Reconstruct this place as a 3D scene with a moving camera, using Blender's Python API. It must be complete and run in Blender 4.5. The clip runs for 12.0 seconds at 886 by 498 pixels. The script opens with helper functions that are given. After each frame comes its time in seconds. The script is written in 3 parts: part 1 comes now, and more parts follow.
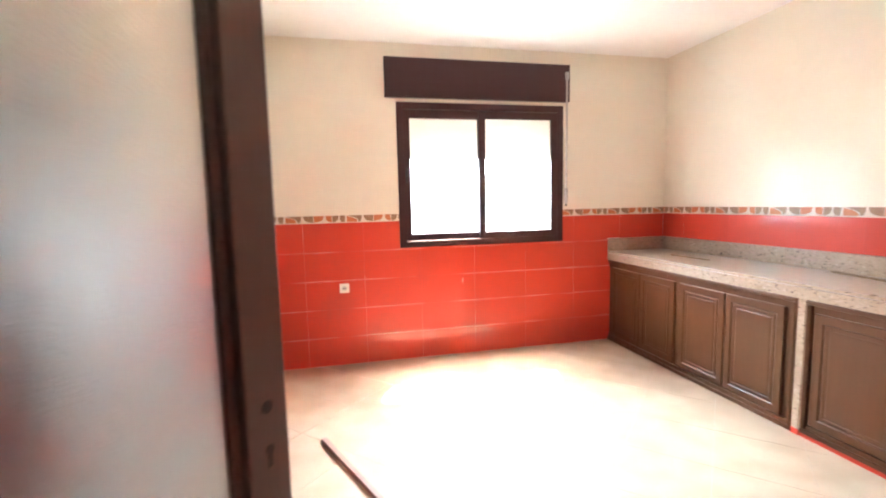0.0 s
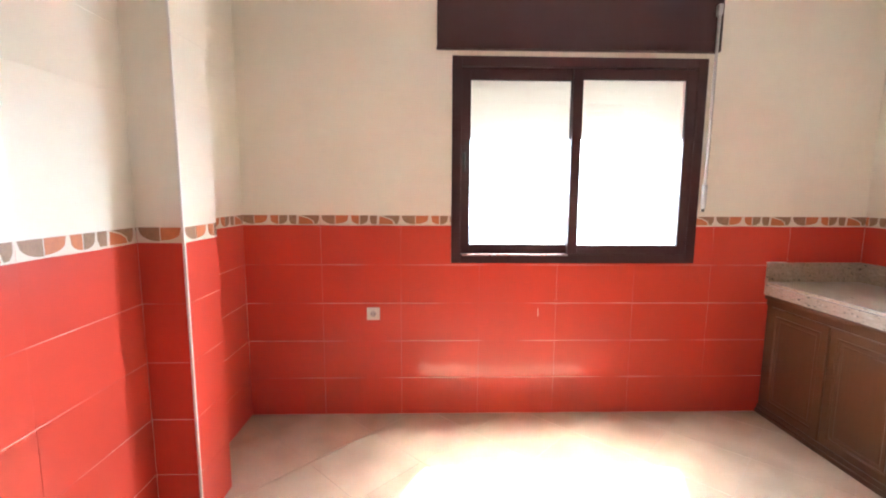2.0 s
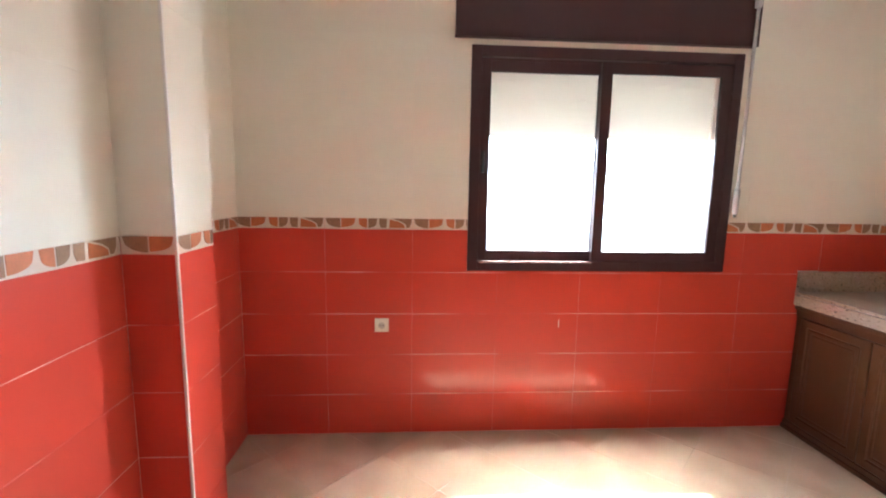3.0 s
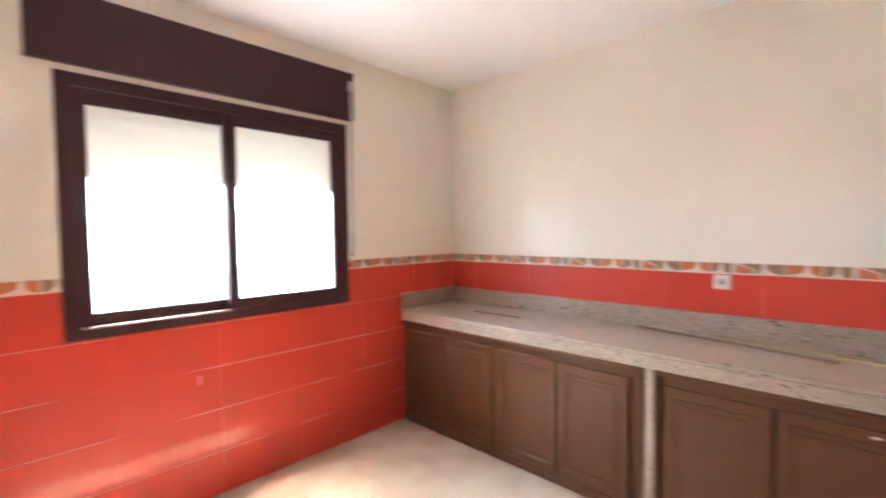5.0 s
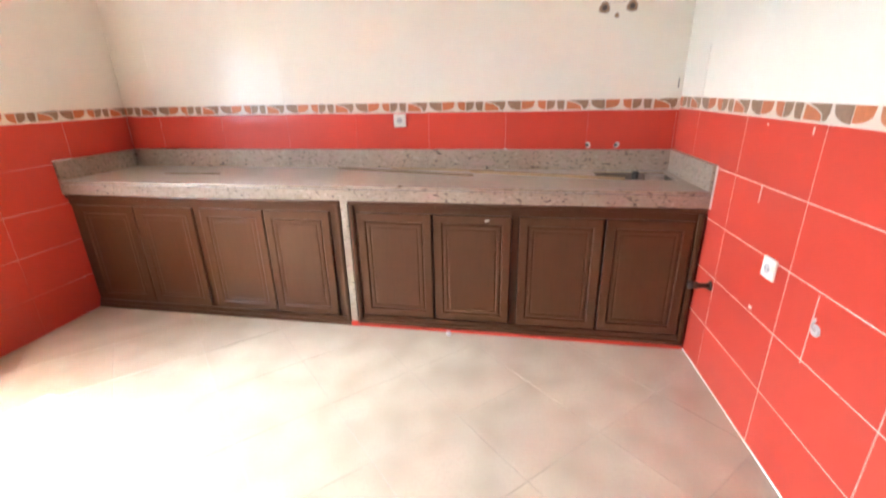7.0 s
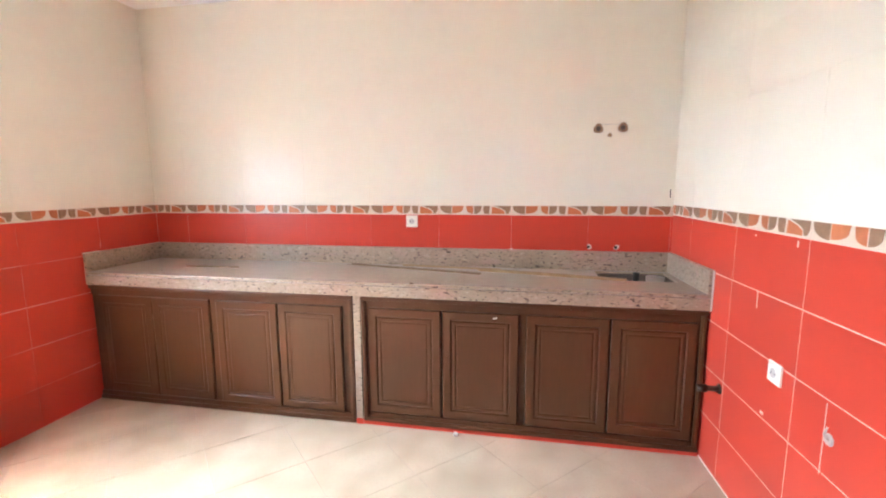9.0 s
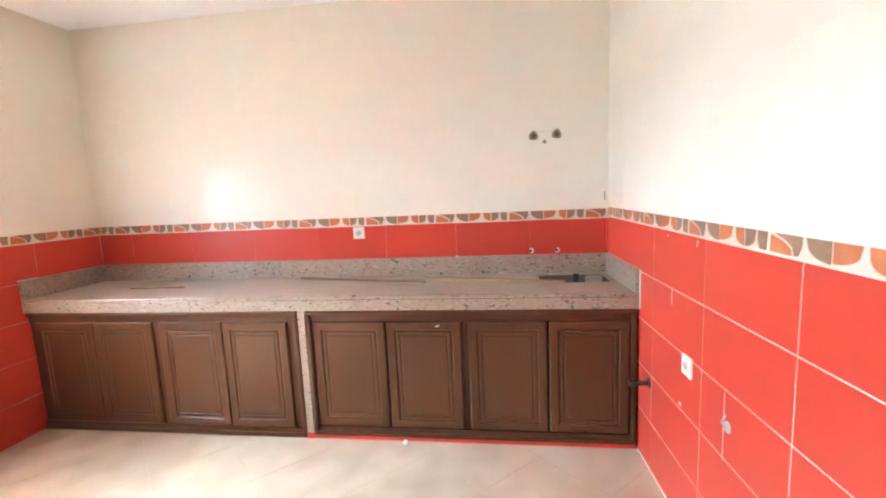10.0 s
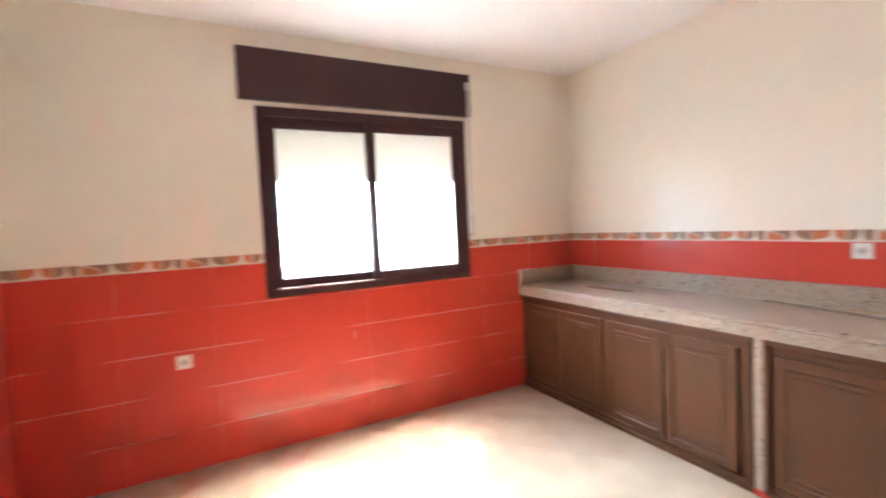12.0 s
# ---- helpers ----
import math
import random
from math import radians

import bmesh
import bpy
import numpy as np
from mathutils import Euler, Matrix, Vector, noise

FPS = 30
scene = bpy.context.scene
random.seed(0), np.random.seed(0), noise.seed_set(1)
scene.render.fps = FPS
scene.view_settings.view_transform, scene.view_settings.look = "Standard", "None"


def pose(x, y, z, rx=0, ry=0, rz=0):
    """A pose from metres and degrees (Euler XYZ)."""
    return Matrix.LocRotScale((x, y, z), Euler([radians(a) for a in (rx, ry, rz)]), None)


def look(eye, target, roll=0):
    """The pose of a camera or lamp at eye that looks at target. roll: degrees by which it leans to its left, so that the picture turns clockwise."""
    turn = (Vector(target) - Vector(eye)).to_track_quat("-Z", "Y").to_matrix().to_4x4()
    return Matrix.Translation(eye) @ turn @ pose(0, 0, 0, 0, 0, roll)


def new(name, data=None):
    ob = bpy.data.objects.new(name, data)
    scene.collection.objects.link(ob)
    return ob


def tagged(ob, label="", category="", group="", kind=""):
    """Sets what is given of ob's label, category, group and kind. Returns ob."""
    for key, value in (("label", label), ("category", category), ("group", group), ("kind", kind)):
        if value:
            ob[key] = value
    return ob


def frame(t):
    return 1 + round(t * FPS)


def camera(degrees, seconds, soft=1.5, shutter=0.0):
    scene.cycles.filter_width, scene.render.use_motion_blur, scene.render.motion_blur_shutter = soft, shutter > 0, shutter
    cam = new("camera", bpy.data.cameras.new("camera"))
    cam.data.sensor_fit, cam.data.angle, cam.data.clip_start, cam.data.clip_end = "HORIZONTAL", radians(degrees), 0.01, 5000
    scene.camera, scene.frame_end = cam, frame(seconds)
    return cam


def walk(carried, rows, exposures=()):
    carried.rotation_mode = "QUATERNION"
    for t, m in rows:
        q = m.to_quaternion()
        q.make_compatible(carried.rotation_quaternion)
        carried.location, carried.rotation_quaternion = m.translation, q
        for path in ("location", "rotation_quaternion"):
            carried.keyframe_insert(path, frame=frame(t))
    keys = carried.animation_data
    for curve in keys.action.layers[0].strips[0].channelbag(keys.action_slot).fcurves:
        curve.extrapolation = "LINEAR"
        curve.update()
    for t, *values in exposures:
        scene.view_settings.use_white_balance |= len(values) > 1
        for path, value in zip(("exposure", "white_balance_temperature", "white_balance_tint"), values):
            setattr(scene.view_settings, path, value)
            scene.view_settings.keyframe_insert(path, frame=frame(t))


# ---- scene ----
cam = camera(90.5, 12.0, soft=2.0, shutter=0.5)
PATH = [
    (0, (-3.137, -3.857, 1.391), (-2.708, -1.914, 1.187), -1.3),
    (0.5, (-3.037, -3.446, 1.355), (-2.617, -1.501, 1.159), -1.4),
    (1, (-2.94, -3.13, 1.446), (-2.496, -1.193, 1.221), -0.4),
    (1.5, (-2.839, -2.869, 1.456), (-2.665, -0.892, 1.207), -0.1),
    (2, (-2.794, -2.758, 1.455), (-2.743, -0.774, 1.201), 0.3),
    (2.5, (-2.868, -2.61, 1.451), (-2.785, -0.63, 1.182), 0.8),
    (2.7, (-2.916, -2.563, 1.465), (-2.814, -0.585, 1.183), 0.9),
    (4.3, (-3.028, -2.478, 1.556), (-2.461, -0.568, 1.379), 1.5),
    (4.5, (-3.013, -2.506, 1.536), (-2.128, -0.717, 1.402), 1.1),
    (5, (-2.902, -2.675, 1.508), (-1.464, -1.287, 1.43), -0.7),
    (5.5, (-2.862, -2.88, 1.487), (-1.111, -1.916, 1.414), -0.8),
    (6, (-2.893, -2.939, 1.502), (-0.973, -2.386, 1.414), -0.9),
    (6.5, (-2.911, -2.895, 1.467), (-0.966, -2.538, 1.17), -1.2),
    (6.7, (-2.908, -2.902, 1.425), (-1.007, -2.531, 0.926), -1.6),
    (8.3, (-2.966, -2.864, 1.344), (-1.2, -2.556, 0.456), -0.8),
    (8.5, (-2.964, -2.863, 1.411), (-1.099, -2.542, 0.763), -1.1),
    (9, (-3.002, -2.871, 1.446), (-1.056, -2.505, 1.163), -0.3),
    (9.5, (-3.018, -2.942, 1.458), (-1.062, -2.631, 1.18), -1.2),
    (10, (-3.004, -3.104, 1.479), (-1.041, -2.829, 1.213), -2.6),
    (10.5, (-2.923, -3.183, 1.45), (-1.034, -2.569, 1.216), -3.1),
    (11, (-2.874, -3.073, 1.459), (-1.162, -2.056, 1.268), -3.1),
    (11.5, (-2.894, -3.026, 1.492), (-1.481, -1.619, 1.343), -2.4),
    (12, (-2.952, -3.095, 1.434), (-2.035, -1.32, 1.331), -2.8),
]
walk(cam, [(t, look(eye, target, roll)) for t, eye, target, roll in PATH],
     exposures=[(t, stops + 1.0, 6280 - 370 * min(t, 1.0), 6.5) for t, stops in ((0.0, 3.83), (0.5, 3.52), (1.0, 3.45), (1.5, 3.37), (2.0, 3.41), (2.5, 2.91), (4.5, 3.48), (5.0, 3.34), (5.5, 3.21), (6.0, 3.70), (6.5, 3.70), (8.5, 3.49), (9.0, 3.65), (9.5, 3.73), (10.0, 3.74), (10.5, 3.69), (11.0, 3.25), (11.5, 3.27), (12.0, 3.39))])

# ---- light ----
SUN_WAY = Vector((-0.23, -0.553, -1.0)).normalized()
world = bpy.data.worlds.new("sky")
scene.world = world
world.use_nodes = True
wn = world.node_tree.nodes
sky = wn.new("ShaderNodeTexSky")
sky.sky_type = "NISHITA"
sky.sun_disc = False
sky.sun_elevation = math.asin(-SUN_WAY.z)
sky.sun_rotation = math.atan2(-SUN_WAY.x, -SUN_WAY.y)
wn["Background"].inputs["Strength"].default_value = 0.06
world.node_tree.links.new(sky.outputs[0], wn["Background"].inputs["Color"])

sun = new("sun", bpy.data.lights.new("sun", "SUN"))
sun.data.energy, sun.data.angle, sun.data.color = 4.5, radians(3.0), (1.0, 0.93, 0.82)
sun.matrix_world = look(-SUN_WAY * 10, (0, 0, 0))

HAZE = 1.3  # brightness of the hazy distance
# unseen lamp added outside, above the opening, standing in for the sky's light
glow = new("added_sky_lamp", bpy.data.lights.new("added_sky_lamp", "AREA"))
glow.data.shape, glow.data.size, glow.data.size_y = "RECTANGLE", 1.15, 0.8
glow.data.energy, glow.data.color = 17.0, (0.76, 0.885, 1.0)
glow.matrix_world = look((-1.60, 1.10, 2.08), (-2.0, 0.10, 1.40))


# ---- materials ----
def material(name, color, rough=0.5, metal=0.0, vary=0.12, scale=6.0, bump=0.1, bump_scale=60.0, spread=0.0, stain=None, coat=0.0, spec=0.5, rough_vary=0.12, coat_rough=0.12):
    """A noisy surface: two scales of colour change, fine relief, and a shift from piece to piece."""
    m = bpy.data.materials.new(name)
    m.use_nodes = True
    n, l = m.node_tree.nodes, m.node_tree.links
    b = n["Principled BSDF"]
    b.inputs["Metallic"].default_value = metal
    b.inputs["Coat Weight"].default_value = coat
    b.inputs["Coat Roughness"].default_value = coat_rough
    b.inputs["Specular IOR Level"].default_value = spec
    geo = n.new("ShaderNodeNewGeometry")
    big, small = n.new("ShaderNodeTexNoise"), n.new("ShaderNodeTexNoise")
    big.inputs["Scale"].default_value, small.inputs["Scale"].default_value = scale, scale * 9
    big.inputs["Detail"].default_value = small.inputs["Detail"].default_value = 4
    for t in (big, small):
        l.new(geo.outputs["Position"], t.inputs["Vector"])
    add = n.new("ShaderNodeMath")
    add.operation = "ADD"
    l.new(big.outputs["Fac"], add.inputs[0])
    l.new(small.outputs["Fac"], add.inputs[1])
    info = n.new("ShaderNodeObjectInfo")
    rnd = n.new("ShaderNodeMath")
    rnd.operation = "MULTIPLY_ADD"
    rnd.inputs[1].default_value, rnd.inputs[2].default_value = spread, 1.0 - vary - spread / 2
    l.new(info.outputs["Random"], rnd.inputs[0])
    val = n.new("ShaderNodeMath")
    val.operation = "MULTIPLY_ADD"
    val.inputs[1].default_value = vary
    l.new(add.outputs[0], val.inputs[0])
    l.new(rnd.outputs[0], val.inputs[2])
    mul = n.new("ShaderNodeMix")
    mul.data_type, mul.blend_type = "RGBA", "MULTIPLY"
    mul.inputs["Factor"].default_value = 1.0
    mul.inputs["A"].default_value = (*color, 1)
    l.new(val.outputs[0], mul.inputs["B"])
    out = mul.outputs["Result"]
    if stain:
        ramp = n.new("ShaderNodeValToRGB")
        ramp.color_ramp.elements[0].position, ramp.color_ramp.elements[1].position = 0.41, 0.60
        st = n.new("ShaderNodeTexNoise")
        st.inputs["Scale"].default_value, st.inputs["Detail"].default_value = 2.3, 6
        l.new(geo.outputs["Position"], st.inputs["Vector"])
        l.new(st.outputs["Fac"], ramp.inputs["Fac"])
        mx = n.new("ShaderNodeMix")
        mx.data_type = "RGBA"
        l.new(ramp.outputs["Color"], mx.inputs["Factor"])
        l.new(out, mx.inputs["A"])
        mx.inputs["B"].default_value = (*stain, 1)
        out = mx.outputs["Result"]
    l.new(out, b.inputs["Base Color"])
    r = n.new("ShaderNodeMath")
    r.operation = "MULTIPLY_ADD"
    r.inputs[1].default_value, r.inputs[2].default_value = rough_vary, max(rough - rough_vary / 2, 0.0)
    l.new(big.outputs["Fac"], r.inputs[0])
    l.new(r.outputs[0], b.inputs["Roughness"])
    if bump:
        bt, bp = n.new("ShaderNodeTexNoise"), n.new("ShaderNodeBump")
        bt.inputs["Scale"].default_value = bump_scale
        l.new(geo.outputs["Position"], bt.inputs["Vector"])
        bp.inputs["Strength"].default_value, bp.inputs["Distance"].default_value = bump, 0.004
        l.new(bt.outputs["Fac"], bp.inputs["Height"])
        l.new(bp.outputs["Normal"], b.inputs["Normal"])
    return m


def mottled(name):
    """Ceramic floor tile with soft tan clouds and thin veins, a little dusty."""
    m = material(name, (0.56, 0.435, 0.32), 0.25, vary=0.03, scale=1.0, bump=0.02, bump_scale=25, spread=0.05)
    n, l = m.node_tree.nodes, m.node_tree.links
    b = n["Principled BSDF"]
    geo = n.new("ShaderNodeNewGeometry")
    out = b.inputs["Base Color"].links[0].from_socket
    for scale, low, high, color, amount in ((1.7, 0.35, 0.75, (0.40, 0.30, 0.215), 0.42), (5.5, 0.35, 0.8, (0.33, 0.235, 0.16), 0.36), (70, 0.45, 0.75, (0.46, 0.34, 0.25), 0.25)):
        t, rg, mx = n.new("ShaderNodeTexNoise"), n.new("ShaderNodeMapRange"), n.new("ShaderNodeMix")
        t.inputs["Scale"].default_value, t.inputs["Detail"].default_value, t.inputs["Distortion"].default_value = scale, 0.5, 0.2
        rg.inputs["From Min"].default_value, rg.inputs["From Max"].default_value, rg.inputs["To Max"].default_value = low, high, amount
        l.new(geo.outputs["Position"], t.inputs["Vector"])
        l.new(t.outputs["Fac"], rg.inputs["Value"])
        mx.data_type = "RGBA"
        l.new(rg.outputs[0], mx.inputs["Factor"])
        l.new(out, mx.inputs["A"])
        mx.inputs["B"].default_value = (*color, 1)
        out = mx.outputs["Result"]
    l.new(out, b.inputs["Base Color"])
    return m


def granite(name, flecks=True):
    """Speckled beige granite with dark and pink grains and drifting veins."""
    m = material(name, (0.36, 0.278, 0.208), 0.30, vary=0.25, scale=7, bump=0.05)
    n, l = m.node_tree.nodes, m.node_tree.links
    b = n["Principled BSDF"]
    geo = n.new("ShaderNodeNewGeometry")
    out = b.inputs["Base Color"].links[0].from_socket
    for scale, low, high, color in ((5, 0.45, 0.80, (0.32, 0.24, 0.175)), (70, 0.56, 0.72, (0.46, 0.37, 0.29)), (14, 0.58, 0.74, (0.42, 0.28, 0.235)), (85, 0.58, 0.68, (0.17, 0.12, 0.09)), (62, 0.635, 0.68, (0.085, 0.058, 0.048)), (34, 0.67, 0.70, (0.11, 0.075, 0.06)))[:5 if flecks else 3]:
        t, ramp, mx = n.new("ShaderNodeTexNoise"), n.new("ShaderNodeValToRGB"), n.new("ShaderNodeMix")
        t.inputs["Scale"].default_value, t.inputs["Detail"].default_value = scale, 3
        ramp.color_ramp.elements[0].position, ramp.color_ramp.elements[1].position = low, high
        mp = n.new("ShaderNodeMapping")
        mp.inputs["Scale"].default_value = (1.0, 0.45, 1.0)
        l.new(geo.outputs["Position"], mp.inputs["Vector"])
        l.new(mp.outputs[0], t.inputs["Vector"])
        l.new(t.outputs["Fac"], ramp.inputs["Fac"])
        mx.data_type = "RGBA"
        l.new(ramp.outputs["Color"], mx.inputs["Factor"])
        l.new(out, mx.inputs["A"])
        mx.inputs["B"].default_value = (*color, 1)
        out = mx.outputs["Result"]
    l.new(out, b.inputs["Base Color"])
    return m


def wood(name, color, rough, axis_scale=(22, 22, 1.6)):
    """Stained wood with a grain drawn out along one axis."""
    m = material(name, color, rough, vary=0.14, scale=3, bump=0.0, spec=0.42)
    n, l = m.node_tree.nodes, m.node_tree.links
    b = n["Principled BSDF"]
    geo, mp, t = n.new("ShaderNodeNewGeometry"), n.new("ShaderNodeMapping"), n.new("ShaderNodeTexNoise")
    mp.inputs["Scale"].default_value = axis_scale
    t.inputs["Scale"].default_value, t.inputs["Detail"].default_value = 4.0, 8
    l.new(geo.outputs["Position"], mp.inputs["Vector"])
    l.new(mp.outputs[0], t.inputs["Vector"])
    mx = n.new("ShaderNodeMix")
    mx.data_type, mx.blend_type = "RGBA", "MULTIPLY"
    mx.inputs["Factor"].default_value = 0.16
    l.new(b.inputs["Base Color"].links[0].from_socket, mx.inputs["A"])
    ramp = n.new("ShaderNodeValToRGB")
    ramp.color_ramp.elements[0].position, ramp.color_ramp.elements[0].color = 0.3, (0.45, 0.42, 0.4, 1)
    ramp.color_ramp.elements[1].position, ramp.color_ramp.elements[1].color = 0.65, (1.1, 1.1, 1.1, 1)
    l.new(t.outputs["Fac"], ramp.inputs["Fac"])
    l.new(ramp.outputs["Color"], mx.inputs["B"])
    l.new(mx.outputs["Result"], b.inputs["Base Color"])
    bp = n.new("ShaderNodeBump")
    bp.inputs["Strength"].default_value, bp.inputs["Distance"].default_value = 0.08, 0.001
    l.new(t.outputs["Fac"], bp.inputs["Height"])
    l.new(bp.outputs["Normal"], b.inputs["Normal"])
    return m


def clear_glass(name, rough, tint=(1, 1, 1), bump=0.0):
    m = bpy.data.materials.new(name)
    m.use_nodes = True
    n, l = m.node_tree.nodes, m.node_tree.links
    b = n["Principled BSDF"]
    b.inputs["Base Color"].default_value = (*tint, 1)
    b.inputs["Transmission Weight"].default_value = 1.0
    b.inputs["Roughness"].default_value = rough
    b.inputs["IOR"].default_value = 1.45
    if bump:
        geo, t, bp = n.new("ShaderNodeNewGeometry"), n.new("ShaderNodeTexNoise"), n.new("ShaderNodeBump")
        t.inputs["Scale"].default_value = 190
        l.new(geo.outputs["Position"], t.inputs["Vector"])
        bp.inputs["Strength"].default_value, bp.inputs["Distance"].default_value = bump, 0.002
        l.new(t.outputs["Fac"], bp.inputs["Height"])
        l.new(bp.outputs["Normal"], b.inputs["Normal"])
    return m


def slat_plastic(name):
    """Cream PVC that lets some daylight through."""
    m = material(name, (0.84, 0.81, 0.75), 0.4, vary=0.04, bump=0.0)
    n, l = m.node_tree.nodes, m.node_tree.links
    tr, mx = n.new("ShaderNodeBsdfTranslucent"), n.new("ShaderNodeMixShader")
    tr.inputs["Color"].default_value = (0.85, 0.82, 0.74, 1)
    mx.inputs["Fac"].default_value = 0.10
    l.new(n["Principled BSDF"].outputs[0], mx.inputs[1])
    l.new(tr.outputs[0], mx.inputs[2])
    l.new(mx.outputs[0], n["Material Output"].inputs["Surface"])
    return m


RED = material("red_glazed_tile", (0.57, 0.059, 0.035), 0.34, vary=0.06, scale=1.5, bump=0.03, bump_scale=7, spread=0.07, spec=0.22, coat=0.4, coat_rough=0.10)
CREAM = material("cream_glazed_tile", (0.825, 0.772, 0.662), 0.50, vary=0.05, scale=1.2, bump=0.02, bump_scale=6, spread=0.015, spec=0.15, rough_vary=0.04, coat=0.19, coat_rough=0.04)
GROUT = material("pale_grout", (0.88, 0.70, 0.63), 0.85, vary=0.25, scale=9, stain=(0.52, 0.07, 0.05))
CLEAN_GROUT = material("white_grout", (0.86, 0.68, 0.60), 0.85, vary=0.3, scale=7)
CREAM_GROUT = material("cream_grout", (0.81, 0.755, 0.665), 0.8, vary=0.1, scale=12)
LISTEL = material("listel_glaze", (0.72, 0.63, 0.53), 0.35, vary=0.1, scale=20, bump=0.03, spec=0.4)
FRUIT = material("listel_orange", (0.54, 0.18, 0.075), 0.35, vary=0.45, scale=30, bump=0.05, spec=0.32)
RIND = material("listel_brown", (0.31, 0.19, 0.115), 0.35, vary=0.6, scale=34, bump=0.05, spec=0.32)
CEILING = material("white_ceiling_paint", (0.91, 0.90, 0.88), 0.9, vary=0.04, scale=2, bump=0.06, bump_scale=40)
PLASTER = material("plain_plaster", (0.72, 0.66, 0.57), 0.9, vary=0.1, scale=3)
FLOOR = mottled("cream_floor_tile")
FLOOR_JOINT = material("floor_joint", (0.47, 0.37, 0.285), 0.9, vary=0.2, scale=10)
GRANITE = granite("beige_granite")
DUSTY_GRANITE = granite("dusty_beige_granite", False)
CABINET = wood("brown_stained_wood", (0.096, 0.035, 0.0122), 0.38)
CABINET_SIDE = wood("brown_stained_moulding", (0.088, 0.032, 0.0115), 0.38, (22, 1.6, 22))
# near-black that paints in the shade inside cabinets, holes and the crack
DARK = material("hollow_shade", (0.03, 0.022, 0.018), 0.8)
DOOR_WOOD = wood("dark_door_wood", (0.10, 0.048, 0.036), 0.4)
ALU = material("dark_brown_aluminium", (0.055, 0.022, 0.024), 0.48, vary=0.1, scale=4, bump=0.02, bump_scale=200, spec=0.3)
GLASS = clear_glass("window_glass", 0.0)
FROSTED = clear_glass("frosted_glass", 0.34, (0.76, 0.71, 0.66), 0.55)
SLAT = slat_plastic("shutter_slat")
WHITE_PLASTIC = material("white_plastic", (0.78, 0.75, 0.68), 0.35, vary=0.05, bump=0.0)
GREY_PLASTIC = material("grey_plastic", (0.50, 0.48, 0.47), 0.4, vary=0.1, bump=0.0)
BLACK = material("black_rubber", (0.02, 0.02, 0.02), 0.5, bump=0.0)
STEEL = material("brushed_steel", (0.42, 0.40, 0.38), 0.28, metal=1.0, vary=0.15, scale=8, bump=0.03)
BOWL = material("dull_sink_steel", (0.13, 0.10, 0.085), 0.5, metal=0.2, vary=0.3, scale=9, bump=0.05)
BRONZE = material("dark_bronze", (0.11, 0.085, 0.07), 0.35, metal=0.8, vary=0.3, scale=30, bump=0.05)
BRASS = material("worn_brass", (0.62, 0.50, 0.33), 0.3, metal=0.9, vary=0.2, scale=30, bump=0.0)
TRIM_WHITE = material("white_corner_trim", (0.78, 0.74, 0.70), 0.3, vary=0.05, bump=0.0)
GREY_LEAF = material("grey_door_paint", (0.23, 0.212, 0.205), 0.5, vary=0.2, scale=2.5, bump=0.05, bump_scale=30, stain=(0.17, 0.155, 0.15))
OLD_LATH = wood("weathered_lath_wood", (0.23, 0.155, 0.10), 0.7, (22, 2, 22))
LATH = wood("yellow_lath_wood", (0.38, 0.255, 0.14), 0.6, (22, 2, 22))
ROD = wood("reddish_batten_wood", (0.34, 0.20, 0.165), 0.5, (9, 4, 20))
RUBBLE = material("white_plaster_chip", (0.75, 0.72, 0.68), 0.9, vary=0.2, scale=40)
DIRT = material("exterior_ground", (0.55, 0.53, 0.49), 0.9, vary=0.2, scale=0.2)
SILL = material("grey_cement_sill", (0.20, 0.18, 0.16), 0.9, vary=0.2, scale=9)


# ---- building helpers ----
def box(bm, x0, x1, y0, y1, z0, z1, bevel=0.0):
    r = bmesh.ops.create_cube(bm, size=1, matrix=Matrix.LocRotScale(((x0 + x1) / 2, (y0 + y1) / 2, (z0 + z1) / 2), None, (abs(x1 - x0), abs(y1 - y0), abs(z1 - z0))))
    if bevel:
        edges = list({e for v in r["verts"] for e in v.link_edges})
        bmesh.ops.bevel(bm, geom=edges, offset=bevel, segments=2, affect="EDGES", profile=0.6)
    return bm


def tube(bm, a, b, r0, r1=None, segments=16):
    a, b = Vector(a), Vector(b)
    m = Matrix.Translation((a + b) / 2) @ (b - a).to_track_quat("Z", "Y").to_matrix().to_4x4()
    bmesh.ops.create_cone(bm, cap_ends=True, segments=segments, radius1=r0, radius2=r0 if r1 is None else r1, depth=(b - a).length, matrix=m)
    return bm


def mesh_of(name, bm, mat):
    me = bpy.data.meshes.new(name)
    bmesh.ops.recalc_face_normals(bm, faces=bm.faces[:])
    bm.to_mesh(me)
    bm.free()
    for m in mat if isinstance(mat, (list, tuple)) else (mat,):
        me.materials.append(m)
    return me


def part(name, bm, mat, parent=None, label="", smooth=False):
    ob = new(name, mesh_of(name, bm, mat))
    if smooth:
        for p in ob.data.polygons:
            p.use_smooth = True
    if parent:
        ob.parent = parent
    if label:
        ob["label"] = label
    return ob


def thing(name, label, category, m=None, group="", kind=""):
    ob = new(name)
    ob.empty_display_size = 0.05
    if m:
        ob.matrix_world = m
    return tagged(ob, label, category, group, kind)


def B():
    return bmesh.new()


